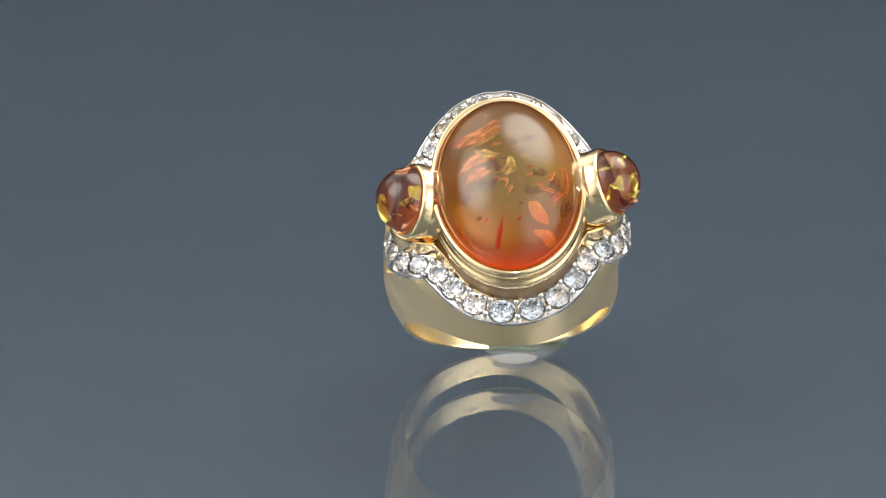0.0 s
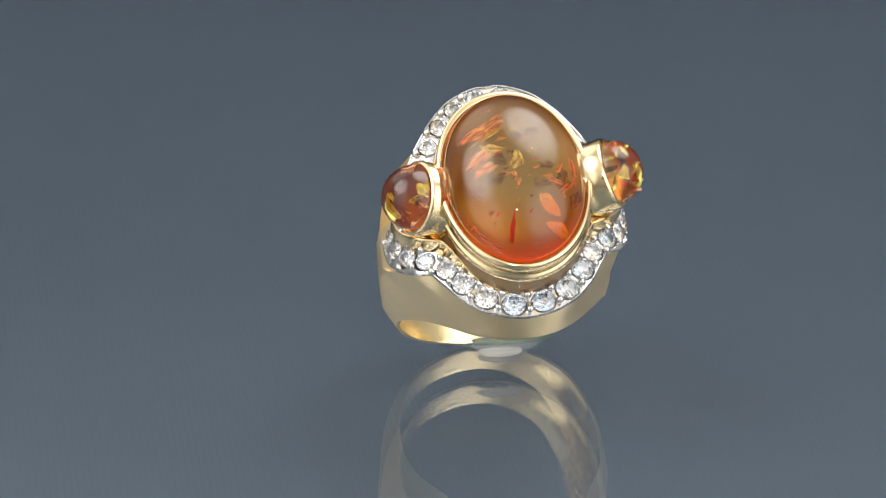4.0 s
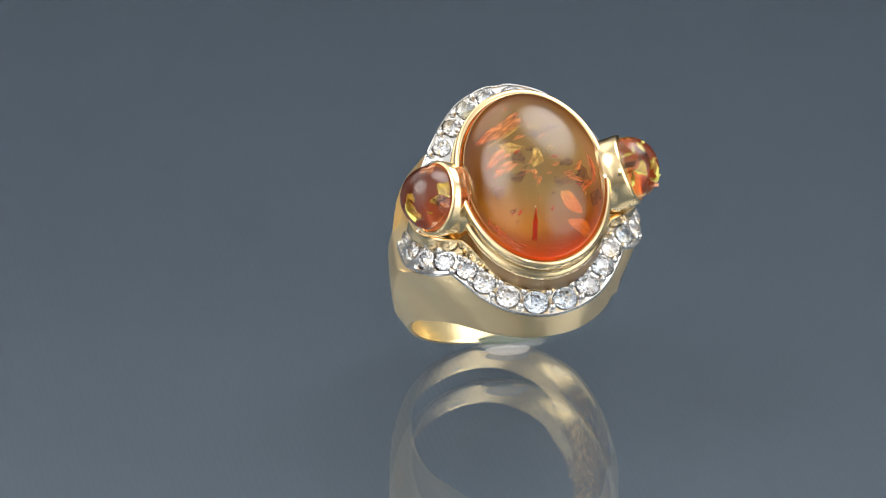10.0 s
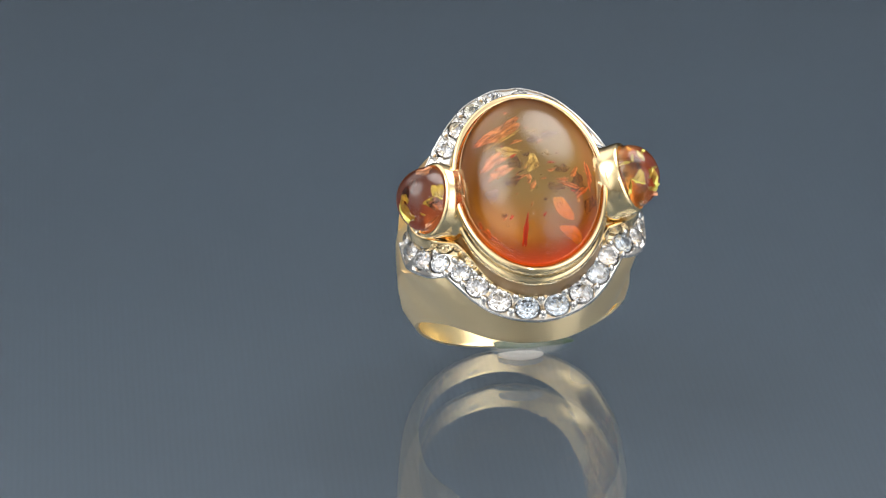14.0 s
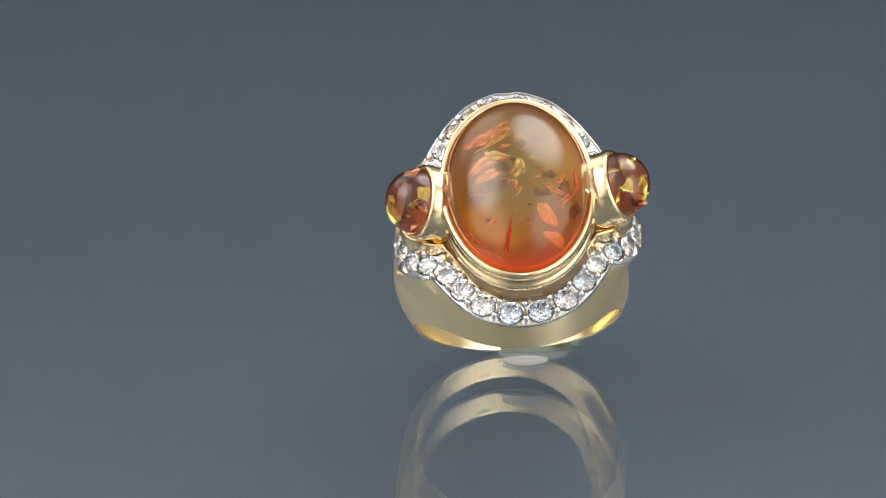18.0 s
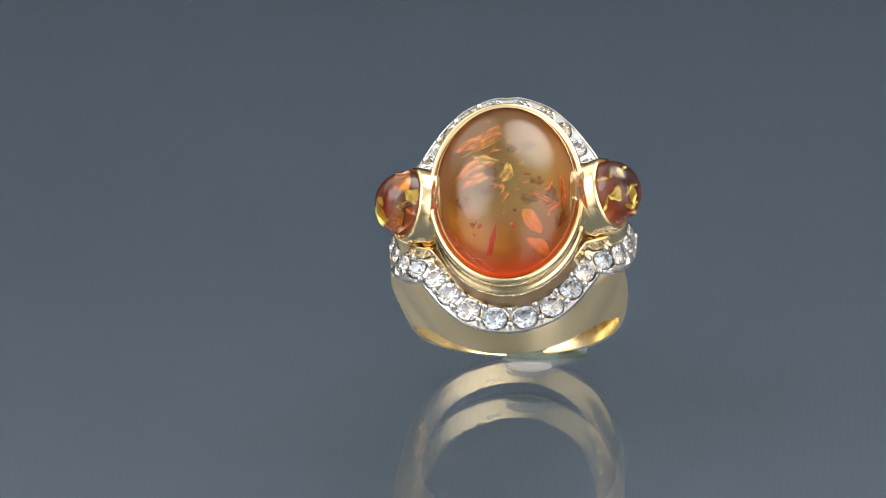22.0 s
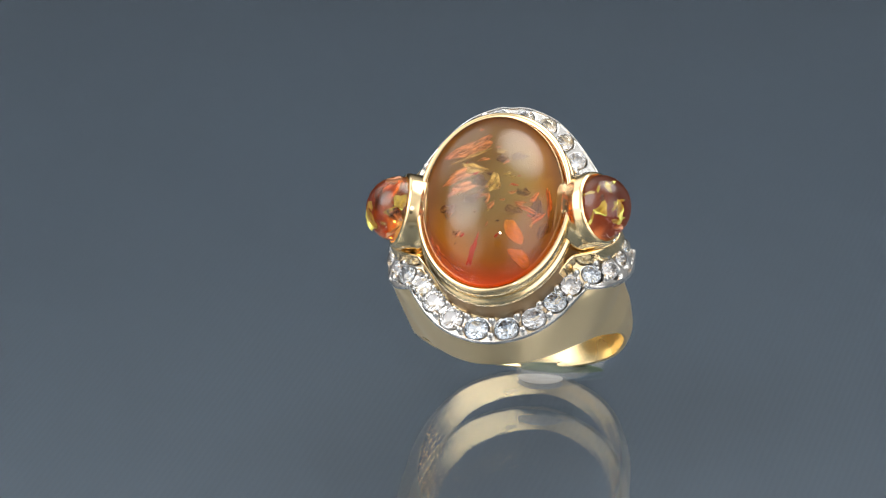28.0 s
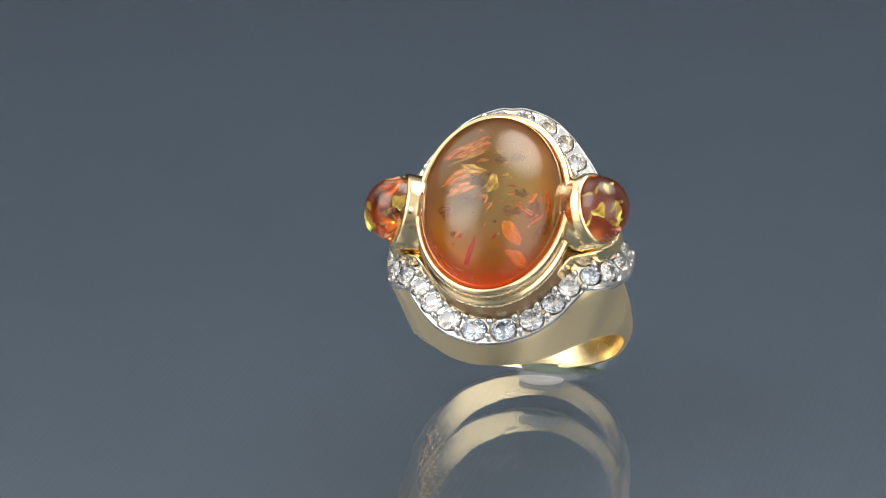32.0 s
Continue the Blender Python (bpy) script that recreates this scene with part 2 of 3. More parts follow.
# ---- mesh helpers ----
def mesh_ob(name, verts, faces, mat, parent=None, label="", smooth=True, sharp=None):
    me = bpy.data.meshes.new(name)
    me.from_pydata([tuple(v) for v in verts], [], faces)
    bm = bmesh.new()
    bm.from_mesh(me)
    bmesh.ops.recalc_face_normals(bm, faces=bm.faces)
    for f in bm.faces:
        f.smooth = smooth
    if sharp:
        for e in bm.edges:
            if len(e.link_faces) == 2 and e.calc_face_angle(0) > radians(sharp):
                e.smooth = False
    bm.to_mesh(me)
    bm.free()
    me.materials.append(mat)
    ob = new(name, me)
    if parent:
        ob.parent = parent
    if label:
        tagged(ob, label)
    return ob


def grid_faces(rows, cols, wrap_r=False, wrap_c=False, base=0):
    out = []
    for i in range(rows if wrap_r else rows - 1):
        for j in range(cols if wrap_c else cols - 1):
            i2, j2 = (i + 1) % rows, (j + 1) % cols
            out.append((base + i * cols + j, base + i * cols + j2, base + i2 * cols + j2, base + i2 * cols + j))
    return out


def oval_loft(name, profile, a, b, frame_m, mat, parent, label="", n=96, close=False, sharp=None, back=0.0):
    """profile: (outward offset, height) in mm round an oval of half-axes a (x) and b (y); back widens it on that side."""
    verts = []
    for d, h in profile:
        for k in range(n):
            t = 2 * math.pi * k / n
            nx, ny = math.cos(t) / a, math.sin(t) / b
            l = math.hypot(nx, ny)
            e = d * (1 + back * max(0.0, math.sin(t))) if d > 0.1 else d
            x, y = a * math.cos(t) + e * nx / l, b * math.sin(t) + e * ny / l
            verts.append(frame_m @ Vector((x * MM, y * MM, h * MM)))
    faces = grid_faces(len(profile), n, wrap_r=close, wrap_c=True)
    return mesh_ob(name, verts, faces, mat, parent, label, sharp=sharp)


def dome(name, a, b, h, depth, frame_m, mat, parent, label="", n=96, rings=28, power=1.0):
    """A cabochon: an oval dome on a short wall with a flat back."""
    verts, rows = [], []
    for i in range(rings):
        t = math.pi / 2 * i / rings
        rows.append((math.cos(t) ** power, h * math.sin(t)))
    rows = [(0.86, -depth), (0.97, -depth * 0.75), (1.0, -depth * 0.3)] + rows
    for r, z in rows:
        for k in range(n):
            t = 2 * math.pi * k / n
            verts.append(frame_m @ Vector((a * r * math.cos(t) * MM, b * r * math.sin(t) * MM, z * MM)))
    verts.append(frame_m @ Vector((0, 0, h * MM)))
    faces = grid_faces(len(rows), n, wrap_c=True)
    top, last = len(verts) - 1, (len(rows) - 1) * n
    faces += [(last + k, last + (k + 1) % n, top) for k in range(n)]
    faces.append(tuple(range(n)))
    return mesh_ob(name, verts, faces, mat, parent, label)


# ---- the place ----
def box_ob(name, x0, x1, y0, y1, z0, z1, mat, label, category):
    v = [(x, y, z) for x in (x0, x1) for y in (y0, y1) for z in (z0, z1)]
    f = [(0, 1, 3, 2), (4, 6, 7, 5), (0, 4, 5, 1), (2, 3, 7, 6), (0, 2, 6, 4), (1, 5, 7, 3)]
    return tagged(mesh_ob(name, v, f, mat, smooth=False), label, category, kind="structure")


def room():
    lo, hi, z0, z1, t = -1.6, 1.6, -0.85, 1.7, 0.1
    box_ob("floor", lo - t, hi + t, lo - t, hi + t, z0 - t, z0, WALL, "plain grey studio floor", "floor")
    box_ob("ceiling", lo - t, hi + t, lo - t, hi + t, z1, z1 + t, WALL, "plain grey studio ceiling", "ceiling")
    box_ob("wall_north", lo - t, hi + t, hi, hi + t, z0, z1, WALL, "plain grey studio wall", "wall")
    box_ob("wall_south", lo - t, hi + t, lo - t, lo, z0, z1, WALL, "plain grey studio wall", "wall")
    box_ob("wall_east", hi, hi + t, lo, hi, z0, z1, WALL, "plain grey studio wall", "wall")
    box_ob("wall_west", lo - t, lo, lo, hi, z0, z1, WALL, "plain grey studio wall", "wall")


def table():
    top = new("display_table")
    tagged(top, "dark display table under the turntable", "table")
    top.location = (0, 0, -0.85)
    n = 4

    def leg_or_top(name, x0, x1, y0, y1, z0, z1):
        r = min(0.004, (x1 - x0) / 4)
        bm = bmesh.new()
        bmesh.ops.create_cube(bm, size=1.0)
        for v in bm.verts:
            v.co = ((x0 + x1) / 2 + v.co.x * (x1 - x0), (y0 + y1) / 2 + v.co.y * (y1 - y0), (z0 + z1) / 2 + v.co.z * (z1 - z0))
        bmesh.ops.bevel(bm, geom=list(bm.edges), offset=r, segments=2, affect="EDGES")
        me = bpy.data.meshes.new(name)
        bm.to_mesh(me)
        bm.free()
        me.materials.append(TABLE)
        ob = new(name, me)
        ob.parent = top
    zt = 0.85 - 0.0285
    leg_or_top("tabletop", -0.5, 0.5, -0.5, 0.6, zt - 0.03, zt)
    for sx in (-0.46, 0.46):
        for sy in (-0.46, 0.56):
            leg_or_top("leg", sx - 0.02, sx + 0.02, sy - 0.02, sy + 0.02, 0, zt - 0.03)


MOVERS = []
FILM_Y = 3.2


def turntable():
    base = new("turntable")
    tagged(base, "round turntable covered in ribbed blue-grey cloth", "turntable")
    z_top, n = -5.6, 128
    prof = [(0, -28.4), (118, -28.4), (120, -27), (120, -14), (118, -13), (0, -13)]
    verts = [(r * MM * math.cos(2 * math.pi * k / n), r * MM * math.sin(2 * math.pi * k / n), z * MM) for r, z in prof for k in range(n)]
    mesh_ob("platter", verts, grid_faces(len(prof), n, wrap_c=True), TABLE, base, sharp=30)
    prof = [(0.01, z_top), (60, z_top), (125, z_top), (128, z_top - 0.6), (128.5, z_top - 2), (128.5, z_top - 12), (127.6, z_top - 12), (127.4, z_top - 6.3), (0.01, z_top - 6.3)]
    verts = [(r * MM * math.cos(2 * math.pi * k / n), r * MM * math.sin(2 * math.pi * k / n), z * MM) for r, z in prof for k in range(n)]
    mesh_ob("cloth_cover", verts, grid_faces(len(prof), n, wrap_c=True), CLOTH, base, "ribbed blue-grey cloth stretched flat")
    MOVERS.append((base, Matrix.Identity(4)))


def glass_plate():
    bm = bmesh.new()
    bmesh.ops.create_cube(bm, size=1.0)
    for v in bm.verts:
        v.co = (v.co.x * 0.24, v.co.y * 0.24, -0.0027 + v.co.z * 0.0053)
    bmesh.ops.bevel(bm, geom=[e for e in bm.edges], offset=0.0006, segments=2, affect="EDGES")
    me = bpy.data.meshes.new("glass_plate")
    bm.to_mesh(me)
    bm.free()
    for v in me.vertices:
        v.co.z += -0.0001
    me.materials.append(GLASS)
    ob = new("glass_plate", me)
    ob.visible_shadow = False
    tagged(ob, "clear thick glass plate lying on grey cloth", "glass plate")
    MOVERS.append((ob, Matrix.Identity(4)))


def gel_dot():
    n, verts, rows = 64, [], [(3.6, 0.0), (3.55, 0.12), (3.3, 0.3), (2.4, 0.5), (1.2, 0.6), (0.01, 0.62)]
    for r, z in rows:
        for k in range(n):
            t = 2 * math.pi * k / n
            w = 1 + 0.06 * math.sin(3 * t + 0.7) + 0.04 * math.sin(5 * t)
            verts.append((r * w * math.cos(t) * MM, r * w * math.sin(t) * MM, z * MM))
    faces = grid_faces(len(rows), n, wrap_c=True) + [tuple(range(n))]
    ob = mesh_ob("gel_dot", verts, faces, GEL)
    tagged(ob, "clear sticky gel dot holding the ring upright", "adhesive dot")
    ob.visible_shadow = False
    n, verts = 40, []
    for z in (0.0, 0.06):
        for k in range(n):
            t = 2 * math.pi * k / n
            verts.append(((1.8 * math.cos(t) - 0.7) * MM, (1.35 * math.sin(t) * (1.0 if math.sin(t) < 0 else 0.45) - FILM_Y) * MM, z * MM))
    mesh_ob("wetted_patch", verts, grid_faces(2, n, wrap_c=True) + [tuple(range(n, 2 * n))], FILM, ob, "pale wet patch where the ring touches").visible_shadow = False
    n, verts = 48, []
    for q in range(9):
        e = math.pi / 2 * q / 8
        for k in range(n):
            t = 2 * math.pi * k / n
            w = math.cos(e) * (1 + 0.08 * math.sin(3 * t + 1) + 0.05 * math.sin(7 * t))
            verts.append(((3.3 * w * math.cos(t) + 0.3) * MM, (0.85 * w * math.sin(t) - 1.15 + 0.12 * math.cos(t)) * MM, (0.02 + 0.42 * math.sin(e) * (1 + 0.3 * math.sin(2 * t + 1.5))) * MM))
    mesh_ob("gel_ridge", verts, grid_faces(9, n, wrap_c=True), BEAD, ob, "ridge of gel pressed under the shank, its dark green refraction painted in").visible_shadow = False
    MOVERS.append((ob, pose(0.0006, 0.0026, 0.00005)))


# ---- the ring: x across, -y to its front, z through the stone; the foot at z = 0 ----
CZ, R_IN = 9.5, 8.55


def smooth_table(xs, ys, wide=31):
    """A smooth curve through a few values, over 0..180 degrees."""
    g = np.linspace(-60, 240, 601)
    v = np.interp(np.where(g < 0, -g, np.where(g > 180, 360 - g, g)), xs, ys)
    k = np.hanning(wide)
    v = np.convolve(v, k / k.sum(), mode="same")

    def at(p):
        d = abs(math.degrees(p)) % 360
        d = 360 - d if d > 180 else d
        return float(np.interp(d, g, v))
    return at


half_width = smooth_table([0, 37, 66, 82, 99, 115, 147, 165, 180], [2.3, 2.55, 3.3, 4.0, 5.3, 6.55, 9.65, 10.85, 11.15], 55)
back_width = smooth_table([0, 37, 66, 82, 99, 115, 147, 165, 180], [2.3, 2.2, 2.4, 2.6, 3.0, 3.5, 6.0, 8.6, 9.35], 55)
inner_radius = smooth_table([0, 20, 40, 66, 100, 180], [10.3, 10.2, 9.8, 9.0, 8.5, 8.6], 91)
edge_radius = smooth_table([0, 37, 66, 82, 99, 115, 147, 165, 180], [10.55, 10.2, 9.05, 8.42, 7.65, 7.1, 7.3, 7.5, 7.6], 45)


def outline(p):
    """The band's outline, p = 0 at the foot and pi under the stone."""
    s, c = math.sin(p), -math.cos(p)
    if c <= 0:
        n_, ax, az = 2.25, 9.4, 10.65
    else:
        k = min(1, c * 2.5)
        n_, ax, az = 2.25 + 1.75 * k, 9.4 - 0.1 * k, 10.2
    r = (abs(s / ax) ** n_ + abs(c / az) ** n_) ** (-1 / n_)
    return r


outer_xz = smooth_table(list(range(0, 181, 2)), [outline(radians(a)) for a in range(0, 181, 2)], 25)

# the pave plate's two edges, seen from above: from the middle to the notch, then round the side stone
PLATE_X = -0.25
EDGE_OUT = [(0, 10.8), (1.9, 10.5), (3.7, 9.65), (5.05, 8.4), (6.05, 7.0), (6.78, 5.85), (7.95, 5.3), (8.85, 4.1), (9.38, 2.5), (9.55, 0.5)]
EDGE_IN = [(0, 8.74), (1.5, 8.48), (2.4, 8.07), (3.55, 7.17), (4.6, 5.85), (5.9, 4.2), (7.2, 3.6), (8.2, 2.75), (8.75, 1.7), (8.95, 0.5)]


def smooth_line(points, steps, corner):
    """A curve through the points that keeps one sharp corner."""
    out = []
    for part_ in (points[:corner + 1], points[corner:]):
        far = [part_[0]] + part_ + [part_[-1]]
        if part_[0][0] == 0:
            far[0] = (-part_[1][0], part_[1][1])
        for i in range(len(part_) - 1):
            a, b, c, d = far[i:i + 4]
            for k in range(steps):
                t = k / steps
                out.append(tuple(0.5 * (2 * b[q] + (c[q] - a[q]) * t + (2 * a[q] - 5 * b[q] + 4 * c[q] - d[q]) * t * t + (3 * b[q] - a[q] - 3 * c[q] + d[q]) * t ** 3) for q in (0, 1)))
    return out + [points[-1]]


LINE_OUT, LINE_IN = smooth_line(EDGE_OUT, 12, 5), smooth_line(EDGE_IN, 12, 5)


def plan_edge(x):
    """Where the top of the head ends and its sloping side begins, seen from above."""
    return float(np.interp(abs(x), [q[0] for q in LINE_OUT], [q[1] for q in LINE_OUT]))


def shoulder_table(width, k, wide):
    d = list(range(0, 181))

    def at(a):
        p = radians(a)
        y = plan_edge(outer_xz(p) * math.sin(p) + 0.15) * min(1.0, max(0.3, (a - 95) / 22))
        return min(max(y, 1.8) * k / width(p), 0.955)
    return smooth_table(d, [0.5 if a < 70 else at(a) for a in d], wide)


front_shoulder, back_shoulder = shoulder_table(half_width, 1.0, 13), shoulder_table(back_width, 0.74, 61)
soft_shoulder = shoulder_table(half_width, 1.0, 61)


def droop(p, e, front):
    """How far the sloping side has dropped at e, 0 at the shoulder and 1 at the edge."""
    return max(0.0, outer_xz(p) - edge_radius(p)) * e ** (1.1 if front else 0.72)


def flatten(p, u):
    """The sides narrow towards the back, one more than the other."""
    low = min(1.0, max(0.0, (0.57 + math.cos(p)) / 0.2))
    high = min(1.0, max(0.0, (0.15 - math.cos(p)) / 0.5)) * min(1.0, max(0.0, (math.cos(p) + 0.55) / 0.35))
    mid = min(1.0, max(0.0, (0.85 + math.cos(p)) / 0.25))
    back = min(1.0, max(0.0, (0.35 - u) / 1.35))
    if math.sin(p) > 0:
        side = min(1.0, max(0.0, (0.85 - u) / 0.9))
        hip = min(1.0, max(0.0, (math.cos(p) + 0.1) / 0.3)) * min(1.0, max(0.0, (0.92 - math.cos(p)) / 0.25))
        return 1 - 0.02 * low - 0.04 * hip - 0.13 * mid * side * side * (3 - 2 * side) - 0.03 * back * low
    return 1 + 0.05 * high - 0.05 * back * low


def band(ring):
    n, half = 300, (0.0, 0.3, 0.6, 0.9, 0.985, 1.0)
    slope = (0.06, 0.15, 0.28, 0.42, 0.58, 0.74, 0.88, 0.96, 1.0)

    def across(p):
        out = []
        for u0, us, sgn in ((back_shoulder(p), back_shoulder(p), -1), (front_shoulder(p), soft_shoulder(p), 1)):
            # the notch in the shoulder fades down the wall
            h = [(u0 * k, -1.0 if k < 0.99 else 0.0) for k in half] + [(us + (1 - us) * k + (u0 - us) * (1 - k) ** 7, k) for k in slope]
            out += [(-q, e) for q, e in reversed(h[1:])] if sgn < 0 else h
        return out
    m = len(across(0))

    def rows(outer):
        v = []
        for i in range(n):
            p = 2 * math.pi * i / n
            re, ri0 = edge_radius(p) - 0.25, inner_radius(p)
            for u, e in across(p):
                w = half_width(p) if u > 0 else back_width(p)
                ro = outer_xz(p) - droop(p, max(e, 0.0), u > 0)
                if e < 0:
                    ro -= 0.85 * min(1.0, max(0.0, (-math.cos(p) - 0.36) / 0.16))
                r = ro if outer else min(ri0 + max(0.0, re - ri0) * abs(u) ** 3, ro - 0.25)
                v.append(Vector((r * math.sin(p) * flatten(p, u) - 0.3, -w * u, CZ - r * math.cos(p))) * MM)
        return v
    vo, vi = rows(True), rows(False)
    # the satin outside, with its two thin edges
    mesh_ob("band", vo + vi, grid_faces(n, m, wrap_r=True) + [
        f for i in range(n) for f in (
            (i * m, ((i + 1) % n) * m, n * m + ((i + 1) % n) * m, n * m + i * m),
            (i * m + m - 1, ((i + 1) % n) * m + m - 1, n * m + ((i + 1) % n) * m + m - 1, n * m + i * m + m - 1))],
        SATIN, ring, "satin-finished yellow gold band widening to the head", sharp=50)
    mesh_ob("inner_face", vi, grid_faces(n, m, wrap_r=True), INNER, ring, "mirror-polished gold inside of the band")


def head_z(x, y):
    """Height of the head's top face at x, y (mm)."""
    x = abs(x)
    over = max(0.0, x - 9.3)
    q = 1 - (min(x, 9.3) / 9.6) ** 4
    return CZ + 10.2 * q ** 0.25 - 1.5 * over


PAVE = [(1.13, 9.59, 0.90), (3.12, 8.72, 0.90), (4.6, 7.27, 0.86), (5.65, 5.81, 0.80), (7.05, 4.61, 0.74), (8.23, 3.64, 0.74), (8.83, 2.2, 0.66), (9.05, 0.85, 0.50)]
PAVE_BACK = [(0.95, 8.4, 0.76), (2.75, 7.6, 0.76), (4.15, 6.3, 0.74), (5.3, 4.8, 0.70), (6.25, 3.35, 0.66)]


def brilliant():
    """A small round brilliant, its girdle at z = 0, radius 1."""
    v, f = [], []
    for k in range(8):
        t = math.pi / 4 * k
        v.append((0.55 * math.cos(t), 0.55 * math.sin(t), 0.36))
    for k in range(16):
        t = math.pi / 8 * k
        v.append((math.cos(t), math.sin(t), 0.03))
    for k in range(8):
        t = math.pi / 4 * (k + 0.5)
        v.append((0.79 * math.cos(t), 0.79 * math.sin(t), 0.24))
    for k in range(16):
        t = math.pi / 8 * k
        v.append((math.cos(t), math.sin(t), -0.03))
    for k in range(8):
        t = math.pi / 4 * (k + 0.5)
        v.append((0.45 * math.cos(t), 0.45 * math.sin(t), -0.55))
    v.append((0, 0, -0.84))
    f.append(tuple(range(8)))
    for k in range(8):
        k2 = (k + 1) % 8
        f += [(k, 24 + k, k2), (k, 8 + 2 * k, 24 + k), (8 + 2 * k, 9 + 2 * k, 24 + k), (9 + 2 * k, 8 + (2 * k + 2) % 16, 24 + k), (8 + (2 * k + 2) % 16, k2, 24 + k)]
        g0, g1, g2 = 32 + 2 * k, 33 + 2 * k, 32 + (2 * k + 2) % 16
        f += [(48 + k, g0, g1), (48 + k, g1, g2), (56, 48 + k, g2), (56, g2, 48 + k2)]
    for k in range(16):
        k2 = (k + 1) % 16
        f.append((8 + k, 8 + k2, 32 + k2, 32 + k))
    return v, f


def on_head(x, y, h):
    return Vector((x + PLATE_X, -y, head_z(x, y) + h)) * MM


def strip(ring, name, lines, mat, label, sharp=35):
    """A ribbon over the head: lines of (x, y, height), mirrored to both sides."""
    cols = [list(reversed([(-x, y, h) for x, y, h in ln[1:]])) + ln for ln in lines]
    verts = [on_head(*c[i]) for i in range(len(cols[0])) for c in cols]
    k = len(cols)
    faces = grid_faces(len(cols[0]), k, wrap_c=True) + [tuple(range(k)), tuple(range(len(verts) - k, len(verts)))]
    mesh_ob(name, verts, faces, mat, ring, label, sharp=sharp)


def mix_line(a, h):
    return [(o[0] + (i[0] - o[0]) * a, o[1] + (i[1] - o[1]) * a, h) for o, i in zip(LINE_OUT, LINE_IN)]


def ledge_line(a, top, h):
    """The ledge inside the gem row is low under the large stone and high round the small ones."""
    out = []
    for i, (x, y, _) in enumerate(mix_line(a, 0)):
        u = min(1.0, max(0.0, (LINE_IN[i][0] - 3.0) / 2.9))
        out.append((x, y, (0.3 + 1.5 * u * u * (3 - 2 * u)) * top + h))
    return out


def back_line(off, h, row):
    out = []
    ext = [(0, row[0][1])] + [(x, y) for x, y, _ in row] + [(6.9, 2.1)]
    for i, (x, y) in enumerate(ext):
        x0, y0 = ext[i - 1] if i else (-ext[1][0], ext[1][1])
        x1, y1 = ext[min(i + 1, len(ext) - 1)]
        l = math.hypot(x1 - x0, y1 - y0)
        out.append((x - (y1 - y0) / l * off, y + (x1 - x0) / l * off))
    return [(x, -y, h) for x, y in smooth_line(out, 12, len(out) - 1)[:-1]]


def sunk(line, gems):
    """Presses the seats of the gems into a line of the plate."""
    out = []
    for x, y, h in line:
        d = min(math.hypot(abs(x) - gx, abs(y) - gy) / r for gx, gy, r in gems)
        out.append((x, y, min(h, -1.35 * (0.995 - d)) if d < 0.995 else h))
    return out


